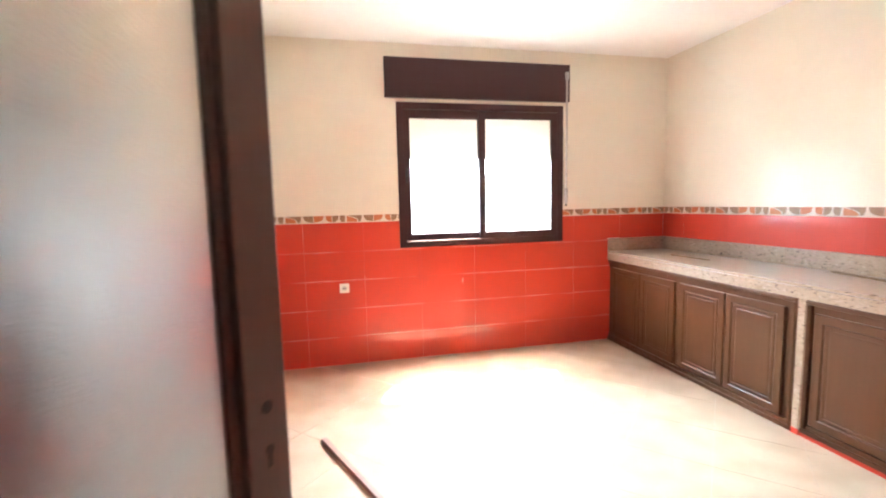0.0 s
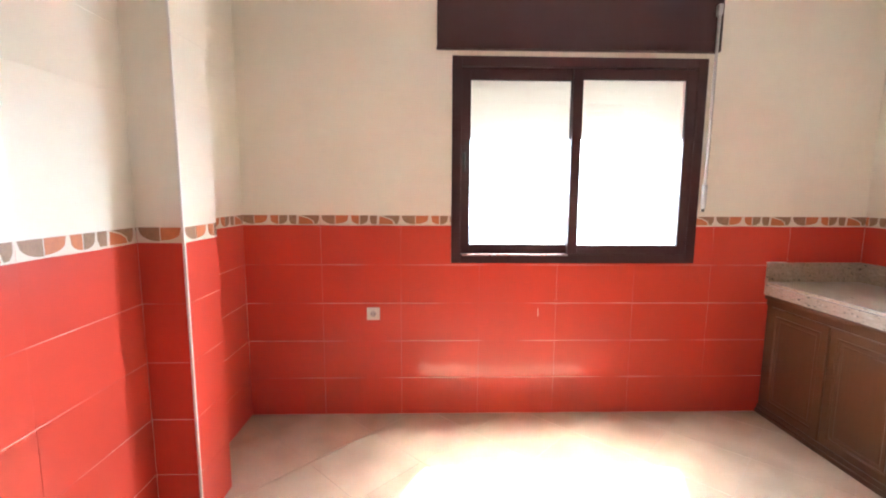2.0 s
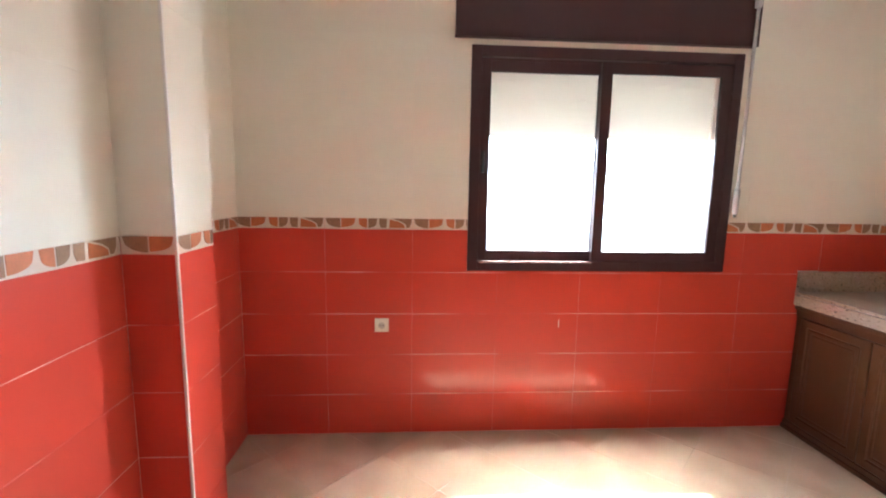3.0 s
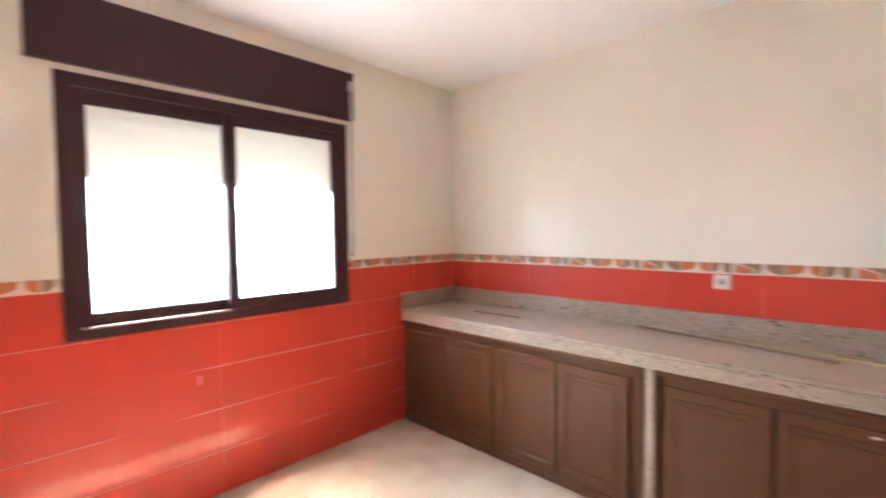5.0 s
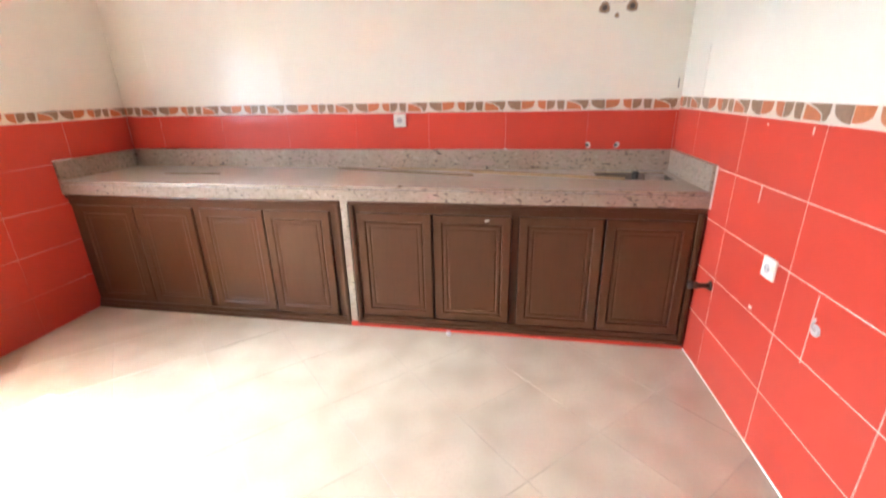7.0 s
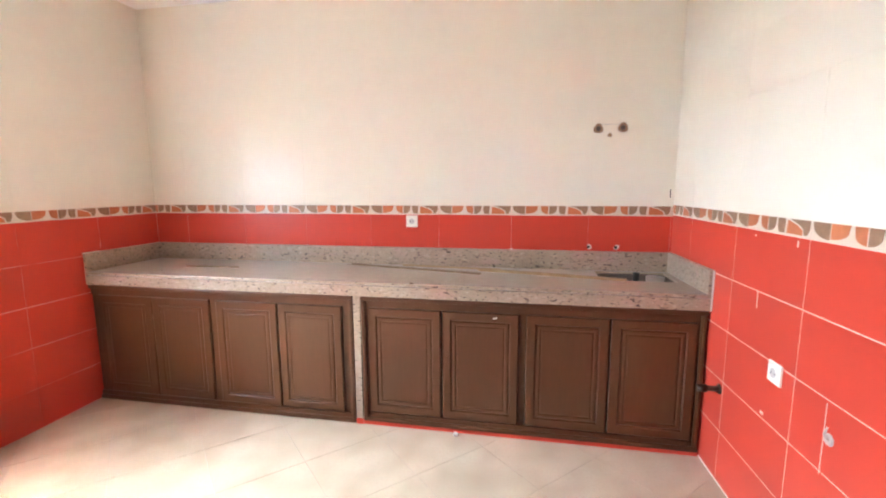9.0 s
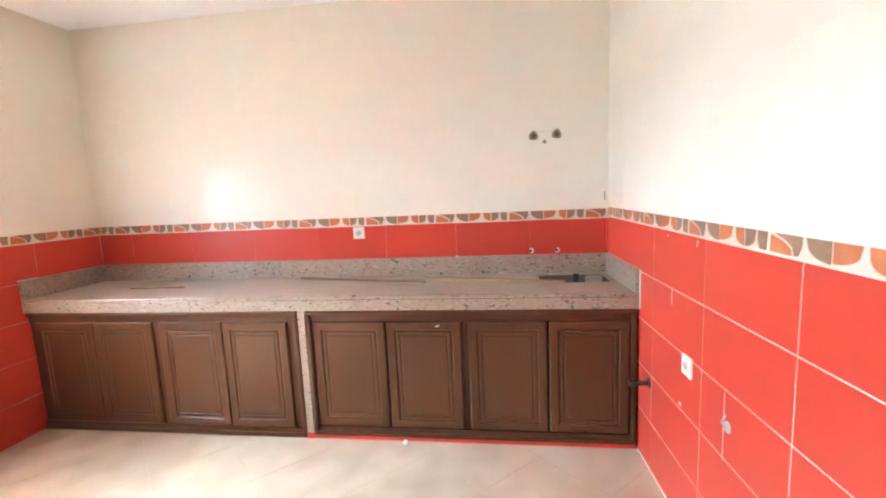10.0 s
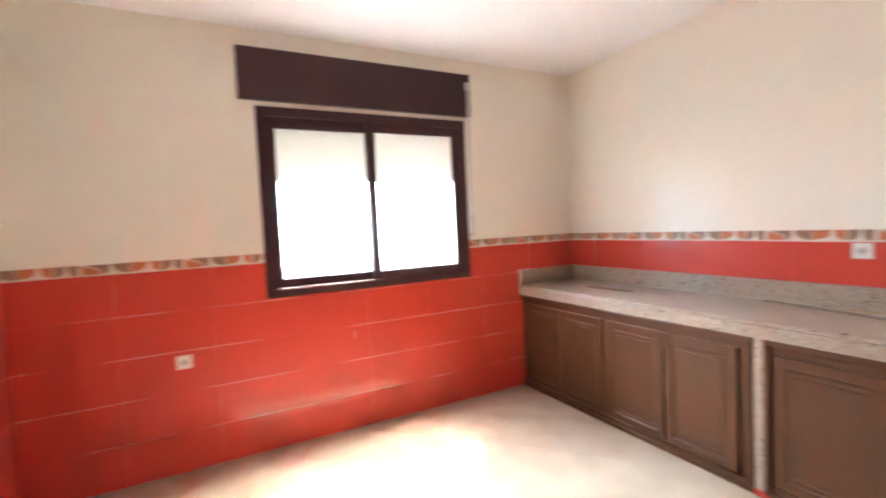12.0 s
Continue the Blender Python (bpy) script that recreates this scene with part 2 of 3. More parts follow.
# ---- plan ----
LEFT, END, TOP = -3.97, -3.81, 2.755
ROW, COL, RED_TOP, BORDER_TOP = 0.25, 0.5, 1.25, 1.315
WIN = (-2.672, -1.113, 1.013, 2.27)
DOOR = (-3.84, -2.86, 2.10)
BACK = 0.0013
SKEW = 0.035  # the doorway wall is not quite square to the others
SOUTH_Y = END + 0.6 * SKEW
SOUTH_ALONG = Vector((-1, -SKEW, 0)).normalized()
SOUTH_OUT = Vector((-SKEW, 1, 0)).normalized()


def skewed(bm):
    for v in bm.verts:
        v.co.y += SKEW * (v.co.x + 0.6)
    return bm


def structure(name, bm, mat, label, category):
    return tagged(part(name, bm, mat), label, category, kind="structure")


def wall_boxes(u0, u1, z0, z1, hole=None):
    """Rectangles of a wall round one opening."""
    if not hole:
        return [(u0, u1, z0, z1)]
    a, b, c, d = hole
    out = [(u0, a, z0, z1), (b, u1, z0, z1), (a, b, z0, c), (a, b, d, z1)]
    return [r for r in out if r[1] - r[0] > 1e-3 and r[3] - r[2] > 1e-3]


def two_coats(bm):
    """Pale grout below the border, cream above it."""
    bmesh.ops.bisect_plane(bm, geom=bm.verts[:] + bm.edges[:] + bm.faces[:], plane_co=(0, 0, 1.30), plane_no=(0, 0, 1))
    for f in bm.faces:
        f.material_index = 1 if f.calc_center_median().z > 1.30 else 0
    return bm


bm = B()
for u0, u1, z0, z1 in wall_boxes(LEFT - 0.2, 0.2, -0.1, TOP + 0.1, WIN):
    box(bm, u0, u1, BACK, 0.24, z0, z1)
wall_window = structure("wall_north", two_coats(bm), [GROUT, CREAM_GROUT], "masonry wall with red and cream tiles and a window", "wall")
bm = box(B(), BACK, 0.2, END - 1.9, BACK, -0.1, TOP + 0.1)
wall_counter = structure("wall_east", two_coats(bm), [GROUT, CREAM_GROUT], "masonry wall behind the granite counter, red and cream tiled", "wall")
bm = B()
for u0, u1, z0, z1 in wall_boxes(LEFT - 0.2, BACK, -0.1, TOP + 0.1, (DOOR[0], DOOR[1], -0.1, DOOR[2])):
    box(bm, u0, u1, END - 0.2, END - BACK, z0, z1)
wall_end = structure("wall_south", two_coats(skewed(bm)), [CLEAN_GROUT, CREAM_GROUT], "masonry wall with a doorway, red and cream tiled", "wall")
bm = box(B(), LEFT - 0.2, LEFT - BACK, END - 1.9, BACK, -0.1, TOP + 0.1)
wall_left = structure("wall_west", two_coats(bm), [GROUT, CREAM_GROUT], "masonry wall with red and cream tiles", "wall")
PX0, PX1, PY0, PY1 = LEFT, -3.785, -0.985, -0.715
bm = box(B(), PX0 - 0.01, PX1 - BACK, PY0 + BACK, PY1 - BACK, -0.05, TOP + 0.05)
column = structure("column", two_coats(bm), [GROUT, CREAM_GROUT], "tiled square column standing out from the wall", "column")
bm = box(B(), LEFT - 0.2, 0.2, END - 1.9, 0.24, TOP, TOP + 0.12)
structure("ceiling", bm, CEILING, "plain white painted ceiling", "ceiling")
bm = box(B(), LEFT - 0.1, 0.1, END - 1.9, 0.1, -0.12, -0.002)
floor = structure("floor", bm, FLOOR_JOINT, "cream ceramic tiled floor laid diagonally", "floor")
# the passage behind the doorway
bm = box(B(), LEFT - 0.2, 0.2, END - 2.1, END - 1.9, -0.1, TOP + 0.1)
structure("wall_passage", bm, PLASTER, "plain plastered wall of the passage", "wall")
# outside
bm = B()
bmesh.ops.create_grid(bm, x_segments=2, y_segments=2, size=900, matrix=Matrix.Translation((0, 0, -3.2)))
structure("ground", bm, DIRT, "pale bare ground outside the window", "ground")


haze = bpy.data.materials.new("bright_haze")
haze.use_nodes = True
em = haze.node_tree.nodes.new("ShaderNodeEmission")
em.inputs["Color"].default_value, em.inputs["Strength"].default_value = (0.77, 0.89, 1.0, 1), HAZE
haze.node_tree.links.new(em.outputs[0], haze.node_tree.nodes["Material Output"].inputs["Surface"])
bm = B()
vs = [bm.verts.new(p) for p in ((-130, 60, -3.2), (130, 60, -3.2), (130, 60, 70), (-130, 60, 70))]
bm.faces.new(vs)
structure("backdrop", bm, haze, "plain bright hazy sky in the distance", "backdrop")


# ---- window ----
def ring(bm, x0, x1, z0, z1, w, y0, y1, bevel=0.003):
    box(bm, x0, x0 + w, y0, y1, z0, z1, bevel)
    box(bm, x1 - w, x1, y0, y1, z0, z1, bevel)
    box(bm, x0 + w, x1 - w, y0 + 0.001, y1 - 0.001, z0, z0 + w, bevel)
    box(bm, x0 + w, x1 - w, y0 + 0.001, y1 - 0.001, z1 - w, z1, bevel)
    return bm


window = tagged(new("window_1"), "dark brown aluminium sliding window, both sashes shut", "window", kind="structure")
x0, x1, z0, z1 = WIN
part("window_frame", ring(B(), x0, x1, z0, z1, 0.058, -0.012, 0.075), ALU, window)
bm = B()
for za in (z0 + 0.058, z1 - 0.07):
    box(bm, x0 + 0.058, x1 - 0.058, 0.028, 0.033, za, za + 0.012)
part("track", bm, ALU, window)
# daylight glinting along the rail, put in as a bright metal strip
part("rail_strip", box(B(), x0 + 0.07, -1.93, -0.014, -0.004, z0 + 0.048, z0 + 0.054), STEEL, window, "bright strip on the rail, standing in for daylight caught there")
mid = -1.902
for name, a, b, ya in (("sash", x0 + 0.056, mid + 0.03, 0.030), ("sash", mid - 0.03, x1 - 0.056, -0.004)):
    s = part(name, ring(B(), a, b, z0 + 0.056, z1 - 0.066, 0.06, ya, ya + 0.028), ALU, window)
    p = part("pane", box(B(), a + 0.055, b - 0.055, ya + 0.011, ya + 0.016, z0 + 0.11, z1 - 0.12), GLASS, s)
    p.visible_shadow = False
    part("seal", ring(B(), a + 0.056, b - 0.056, z0 + 0.112, z1 - 0.122, 0.006, ya + 0.006, ya + 0.022, 0.0), BLACK, s)
bm = box(B(), x0 + 0.066, x0 + 0.084, -0.012, 0.004, 1.58, 1.70, 0.004)
part("latch", bm, BLACK, window)
bm = box(B(), x0 - 0.03, x1 + 0.03, 0.08, 0.30, z0 - 0.045, z0 - 0.002, 0.004)
part("window_sill", bm, SILL, window)

shutter = thing("roller_shutter", "cream plastic roller shutter drawn down a third outside the window", "shutter")
PITCH_Z, WEB = 0.0455, 0.0420
# light slots open in the lower slats near one edge, fewer the higher they sit
OPEN_SLOTS = {0: 7, 1: 6, 2: 4, 3: 3, 4: 1, 5: 2}


def slat(z, slots):
    """A slightly domed PVC slat with a thin upper web, pierced by light slots."""
    xa, xb = x0 - 0.01, x1 + 0.01
    bm = B()
    outline = [(0.150, 0.0), (0.1497, 0.008), (0.1495, 0.020), (0.1497, 0.032), (0.150, WEB), (0.160, WEB), (0.160, 0.0)]
    ends = [[bm.verts.new((x, y, z + h)) for y, h in outline] for x in (xa, xb)]
    n = len(outline)
    for k in range(n):
        bm.faces.new((ends[0][k], ends[0][(k + 1) % n], ends[1][(k + 1) % n], ends[1][k]))
    bm.faces.new(ends[0])
    bm.faces.new(ends[1][::-1])
    cuts = [xa]
    for k in range(slots):
        c = -1.375 - 0.034 * (slots - 1 - k)
        cuts += [c - 0.0026, c + 0.0026]
    cuts.append(xb)
    for a, b in zip(cuts[0::2], cuts[1::2]):
        box(bm, a, b, 0.1504, 0.160, z + WEB + 0.0002, z + PITCH_Z + 0.0004)
    return bm


for k in range(13):
    part("slat", slat(1.80 + k * PITCH_Z, OPEN_SLOTS.get(k, 0)), SLAT, shutter)
part("guide_rail", box(B(), x0 - 0.012, x0 + 0.02, 0.138, 0.174, z0, 2.40, 0.003), TRIM_WHITE, shutter)
part("guide_rail", box(B(), x1 - 0.06, x1 + 0.012, 0.136, 0.174, 1.80, 2.40, 0.003), SLAT, shutter)

shutter_box = thing("shutter_box", "dark brown aluminium roller shutter box above the window", "shutter box")
bm = box(B(), -2.765, -1.066, -0.032, 0.004, 2.309, 2.634, 0.004)
part("cover", bm, ALU, shutter_box)
part("lower_lip", box(B(), -2.768, -1.063, -0.040, 0.004, 2.303, 2.313, 0.002), ALU, shutter_box)
part("side_cap", box(B(), -1.068, -1.062, -0.038, 0.004, 2.306, 2.637, 0.002), ALU, shutter_box)

crank = thing("shutter_crank", "grey metal shutter crank rod hanging beside the window", "crank")
part("bracket", box(B(), -1.112, -1.084, -0.066, -0.036, 2.50, 2.565, 0.006), GREY_PLASTIC, crank)
part("rod", tube(B(), (-1.098, -0.054, 2.52), (-1.090, -0.03, 1.46), 0.009, 0.009, 10), GREY_PLASTIC, crank, smooth=True)
part("handle", tube(B(), (-1.090, -0.03, 1.51), (-1.089, -0.026, 1.362), 0.017, 0.014, 12), GREY_PLASTIC, crank, smooth=True)
part("tip", tube(B(), (-1.089, -0.026, 1.364), (-1.089, -0.026, 1.345), 0.009, 0.008, 12), BLACK, crank, smooth=True)


# ---- counter and cabinets ----
FRONT, SLAB_LOW, SLAB_TOP = -0.60, 0.808, 0.892
HOLE = (-0.33, -0.05, -3.74, -3.32)
counter = thing("countertop", "speckled beige granite worktop with upstand and a sink cut-out", "worktop")
bm = B()
grid = [[bm.verts.new((x, y, SLAB_TOP)) for y in (END, HOLE[2], HOLE[3], 0.0)] for x in (FRONT + 0.005, HOLE[0], HOLE[1], 0.0)]
for i in range(3):
    for j in range(3):
        if (i, j) != (1, 1):
            bm.faces.new((grid[i][j], grid[i + 1][j], grid[i + 1][j + 1], grid[i][j + 1]))
e = bmesh.ops.extrude_face_region(bm, geom=bm.faces[:])
bmesh.ops.translate(bm, verts=[g for g in e["geom"] if isinstance(g, bmesh.types.BMVert)], vec=(0, 0, -0.05))
part("slab", bm, DUSTY_GRANITE, counter)
part("front_edge", box(B(), FRONT - 0.027, FRONT + 0.02, END, 0.0, SLAB_TOP - 0.016, SLAB_TOP + 0.002, 0.006), GRANITE, counter)
part("fascia", box(B(), FRONT - 0.024, FRONT + 0.02, END, 0.0, SLAB_LOW, SLAB_TOP - 0.019, 0.003), GRANITE, counter)
part("upstand", box(B(), -0.022, 0.0, SOUTH_Y + 0.02, -0.022, SLAB_TOP, 1.018, 0.003), GRANITE, counter)
part("side_upstand", box(B(), FRONT - 0.024, 0.0, -0.022, 0.0, SLAB_TOP, 1.018, 0.004), GRANITE, counter)
part("side_upstand", skewed(box(B(), FRONT - 0.024, 0.0, END, END + 0.022, SLAB_TOP, 1.022, 0.004)), GRANITE, counter)


part("grout_bead", box(B(), FRONT - 0.029, FRONT - 0.021, END - 0.002, END + 0.006, SLAB_LOW, 1.020, 0.002), RUBBLE, counter, "white grout bead along the granite edge")
part("grout_bead", box(B(), FRONT - 0.028, FRONT + 0.10, -0.006, 0.0, 1.016, 1.022, 0.002), RUBBLE, counter, "white grout bead along the granite edge")


def door_leaf(y0, y1, z0, z1, parent, panel_in=0.056):
    """A cabinet door with frame and raised panel, facing -x."""
    def loops(bm, steps):
        prev = None
        for inset, depth in steps:
            vs = [bm.verts.new((FRONT + 0.012 - depth, y, z)) for y, z in ((y0 + inset, z0 + inset), (y1 - inset, z0 + inset), (y1 - inset, z1 - inset), (y0 + inset, z1 - inset))]
            if prev:
                for k in range(4):
                    bm.faces.new((prev[k], prev[(k + 1) % 4], vs[(k + 1) % 4], vs[k]))
            prev = vs
        return prev
    bm = B()
    loops(bm, ((0, 0), (0, 0.018), (0.005, 0.022), (panel_in - 0.010, 0.022), (panel_in - 0.004, 0.0165), (panel_in, 0.0155)))
    d = part("door", bm, CABINET, parent)
    bm = B()
    last = loops(bm, ((panel_in - 0.001, 0.0153), (panel_in + 0.003, 0.0190), (panel_in + 0.017, 0.0198), (panel_in + 0.022, 0.0170), (panel_in + 0.025, 0.0170), (panel_in + 0.031, 0.0192)))
    bm.faces.new(last)
    part("panel", bm, CABINET, d)
    return d


def cabinet(y_from, y_to, doors, base, label, sides):
    """A base unit between two places along the wall, y_from nearer the window."""
    c = thing("base_cabinet", label, "cabinet")
    # solid box in near-black, so the door gaps look shaded
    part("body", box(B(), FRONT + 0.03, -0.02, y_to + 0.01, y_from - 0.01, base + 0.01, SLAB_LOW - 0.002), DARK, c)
    top, low = 0.742, base + 0.055
    edges = [y_from, *[e for d in doors for e in d], y_to]
    for a, b in zip(edges[0::2], edges[1::2]):
        if a - b > 0.012:
            part("frame_post", box(B(), FRONT + 0.006, FRONT + 0.035, b + 0.0015, a - 0.0015, low, top, 0.002), CABINET, c)
    part("top_rail", box(B(), FRONT - 0.001, FRONT + 0.035, y_to, y_from, top - 0.004, SLAB_LOW - 0.026, 0.002), CABINET_SIDE, c)
    part("cornice", box(B(), FRONT - 0.020, FRONT + 0.035, y_to, y_from, SLAB_LOW - 0.028, SLAB_LOW - 0.001, 0.008), CABINET_SIDE, c)
    b = part("base_rail", box(B(), FRONT - 0.004, FRONT + 0.035, y_to, y_from, base, low, 0.003), CABINET_SIDE, c)
    part("base_moulding", box(B(), FRONT - 0.016, FRONT, y_to, y_from, base, base + 0.028, 0.007), CABINET_SIDE, b)
    for ya in sides:
        side = part("side_moulding", box(B(), FRONT - 0.014, FRONT + 0.03, ya, ya + 0.028, base + 0.026, SLAB_LOW - 0.029, 0.006), CABINET, c)
        part("bead", box(B(), FRONT - 0.019, FRONT - 0.012, ya + 0.008, ya + 0.020, base + 0.030, SLAB_LOW - 0.030, 0.003), CABINET, side)
    for a, bb in doors:
        door_leaf(bb + 0.002, a - 0.002, low + 0.006, top - 0.006, c)
    return c


cabinet(-0.004, -1.872, ((-0.05, -0.475), (-0.478, -0.897), (-0.947, -1.372), (-1.378, -1.798)), 0.002, "brown wooden base cabinet with raised panel doors beside the window", (-1.871,))
cabinet(-1.922, END + 0.006, ((-1.964, -2.405), (-2.412, -2.850), (-2.888, -3.330), (-3.337, -3.765)), 0.024, "brown wooden base cabinet with raised panel doors under the sink", (-1.952, END + 0.008))
bm = box(B(), FRONT - 0.012, -0.3, -1.919, -1.875, 0.035, SLAB_LOW - 0.001, 0.002)
tagged(part("granite_pilaster", bm, GRANITE), "narrow granite strip between the two base cabinets", "pilaster")
bm = box(B(), FRONT - 0.014, -0.3, -1.920, -1.874, 0.0, 0.034, 0.002)
tagged(part("red_plinth_tile", bm, RED), "small red tile under the granite strip", "plinth tile")
bm = box(B(), FRONT - 0.009, FRONT + 0.022, END + 0.002, -1.922, 0.0, 0.0235, 0.001)
tagged(part("red_plinth", bm, RED), "red tile strip along the floor under the cabinet", "plinth")

sink = thing("sink", "small stainless steel sink bowl sunk in the worktop", "sink")
bm = B()
prev = None
for inset, zz in ((-0.004, SLAB_TOP - 0.012), (0.002, SLAB_TOP - 0.012), (0.008, SLAB_TOP - 0.02), (0.03, 0.79), (0.06, 0.765), (0.12, 0.76)):
    vs = []
    for k in range(32):
        a = 2 * math.pi * k / 32
        cx, cy, hx, hy = (HOLE[0] + HOLE[1]) / 2, (HOLE[2] + HOLE[3]) / 2, (HOLE[1] - HOLE[0]) / 2 - inset, (HOLE[3] - HOLE[2]) / 2 - inset
        sx, sy = math.cos(a), math.sin(a)
        vs.append(bm.verts.new((cx + hx * math.copysign(abs(sx) ** 0.45, sx), cy + hy * math.copysign(abs(sy) ** 0.45, sy), zz)))
    if prev:
        for k in range(32):
            bm.faces.new((prev[k], prev[(k + 1) % 32], vs[(k + 1) % 32], vs[k]))
    prev = vs
bm.faces.new(prev)
part("bowl", bm, BOWL, sink, smooth=True)
part("hose", tube(B(), (-0.14, -3.55, 0.765), (-0.13, -3.56, 0.905), 0.020, 0.018), BLACK, sink, "black hose end", smooth=True)
part("waste_cup", tube(B(), (-0.15, -3.665, 0.765), (-0.15, -3.665, 0.885), 0.040, 0.055), STEEL, sink, "steel waste cup", smooth=True)


# ---- tiles ----
CACHE = {}


def tile_mesh(w, h, mat, thick, name="tile"):
    key = (round(w, 3), round(h, 3), mat.name, thick)
    if key not in CACHE:
        c = 0.0004 if mat is CREAM else 0.0006
        bm = B()
        rings = [[bm.verts.new((sx * (w / 2 - i), sy * (h / 2 - i), z)) for sx, sy in ((-1, -1), (1, -1), (1, 1), (-1, 1))] for i, z in ((0, -thick), (0, -c * 0.5), (c, 0))]
        for lo, hi in zip(rings, rings[1:]):
            for k in range(4):
                bm.faces.new((lo[k], lo[(k + 1) % 4], hi[(k + 1) % 4], hi[k]))
        bm.faces.new(rings[-1])
        CACHE[key] = mesh_of(name, bm, mat)
    return CACHE[key]


def clip(poly, axis, value, keep_less):
    out = []
    for p, q in zip(poly, poly[1:] + poly[:1]):
        ip, iq = (p[axis] <= value) == keep_less, (q[axis] <= value) == keep_less
        if ip:
            out.append(p)
        if ip != iq:
            f = (value - p[axis]) / (q[axis] - p[axis])
            out.append((p[0] + f * (q[0] - p[0]), p[1] + f * (q[1] - p[1])))
    return out


class Face:
    """A plane of wall: a start point, the way along it, and the way out of it."""
    def __init__(self, wall, start, along, out):
        self.wall, self.start, self.along, self.out = wall, Vector(start), Vector(along), Vector(out)

    def at(self, u, z, lift=0.0):
        up = Vector((0, 0, 1))
        side = up.cross(self.out)
        m = Matrix((side, up, self.out)).transposed().to_4x4()
        m.translation = self.start + self.along * u + up * z + self.out * lift
        return m

    def sign(self):
        return 1 if Vector((0, 0, 1)).cross(self.out).dot(self.along) > 0 else -1


def lay(face, length, first, gap_red=0.0026, gap_cream=0.0007, side=0.4, hole=None, rng=random.Random(4)):
    cols = []
    u = first - COL * math.ceil(first / COL)
    while u < length - 1e-3:
        a, b = max(u, 0.0), min(u + COL, length)
        if b - a > 0.012:
            cols.append((a, b))
        u += COL
    rows = [(k * ROW, k * ROW + ROW, RED, gap_red) for k in range(5)]
    z = BORDER_TOP
    while z < TOP - 0.01:
        rows.append((z, min(z + ROW, TOP), CREAM, gap_cream))
        z += ROW
    for z0, z1, mat, gap in rows:
        for a, b in cols:
            pieces = [(a, b, z0, z1)]
            if hole:
                ha, hb, hc, hd = hole
                if a < hb and b > ha and z0 < hd and z1 > hc:
                    pieces = [(a, min(b, ha), z0, z1), (max(a, hb), b, z0, z1), (max(a, ha), min(b, hb), z0, min(z1, hc)), (max(a, ha), min(b, hb), max(z0, hd), z1)]
            for p, q, r, s in pieces:
                if q - p > 0.008 and s - r > 0.008:
                    t = new("tile", tile_mesh(q - p - gap * side, s - r - gap, mat, BACK - 0.0002))
                    t.parent = face.wall
                    m = face.at((p + q) / 2, (r + s) / 2, rng.uniform(-0.0002, 0.0))
                    t.matrix_world = m @ Euler((rng.gauss(0, 0.0012), rng.gauss(0, 0.0012), 0)).to_matrix().to_4x4()
    # border of listels
    u = first - COL * math.ceil(first / COL)
    while u < length - 1e-3:
        a, b = max(u, 0.0), min(u + COL, length)
        spans = [(a, b)]
        if hole:
            spans = [s for s in ((a, min(b, hole[0])), (max(a, hole[1]), b)) if s[1] - s[0] > 0.01]
        for a2, b2 in spans:
            if b2 - a2 > 0.012:
                t = new("border_tile", tile_mesh(b2 - a2 - 0.002, BORDER_TOP - RED_TOP - 0.003, LISTEL, BACK - 0.0002))
                t.parent = face.wall
                t.matrix_world = face.at((a2 + b2) / 2, (RED_TOP + BORDER_TOP) / 2)
                motifs(face, t, u, a2, b2)
        u += COL


def half_round(a, b, f0, f1, deep=0.055, squared=0.6):
    """The part from f0 to f1 of a flat-topped half-round slice that spans a to b along the border."""
    fs = [f0 + (f1 - f0) * k / 12 for k in range(13)]
    low = [(a + (b - a) * f, -max(deep * max(0.0, 1 - (2 * f - 1) ** 2) ** (0.5 * squared), 0.002)) for f in fs]
    return [(low[0][0], 0.0), *low, (low[-1][0], 0.0)]


# each border tile: a slice in two halves, a small slice, and a block beside an arch with a leaf over it
SLICES = (
    ((1, half_round(0.008, 0.175, 0.0, 0.49, squared=0.8)), (0, half_round(0.008, 0.175, 0.52, 1.0, 0.052, 0.6))),
    ((0, half_round(0.192, 0.298, 0.0, 0.46)), (1, half_round(0.192, 0.298, 0.52, 1.0))),
    ((1, [(0.309, 0.0), (0.309, -0.030), (0.318, -0.053), (0.350, -0.055), (0.354, 0.0)]),
     (0, [(0.369, -0.004), (0.366, -0.054), (0.455, -0.055), (0.452, -0.036), (0.425, -0.020)]),
     (1, [(0.382, 0.0), (0.430, -0.016), (0.458, -0.032), (0.464, -0.054), (0.480, -0.052), (0.492, -0.030), (0.494, 0.0)])),
)


def motifs(face, tile, u, lo, hi):
    """The glazed relief of a border tile, cut where the tile is cut."""
    top, mid_u, mid_z = BORDER_TOP - 0.003, (lo + hi) / 2, (RED_TOP + BORDER_TOP) / 2
    for slices in SLICES:
        bm = B()
        for index, outline in slices:
            poly = clip(clip([(u + x, top + z) for x, z in outline], 0, lo + 0.002, False), 0, hi - 0.002, True)
            if len(poly) > 2 and max(p[0] for p in poly) - min(p[0] for p in poly) > 0.004:
                f = bm.faces.new([bm.verts.new((face.sign() * (x - mid_u), z - mid_z, 0.0014)) for x, z in poly])
                f.material_index = index
        if not bm.faces:
            bm.free()
            continue
        ext = bmesh.ops.extrude_face_region(bm, geom=bm.faces[:])
        bmesh.ops.translate(bm, verts=[g for g in ext["geom"] if isinstance(g, bmesh.types.BMVert)], vec=(0, 0, -0.0018))
        part("fruit_motif", bm, [FRUIT, RIND], tile)


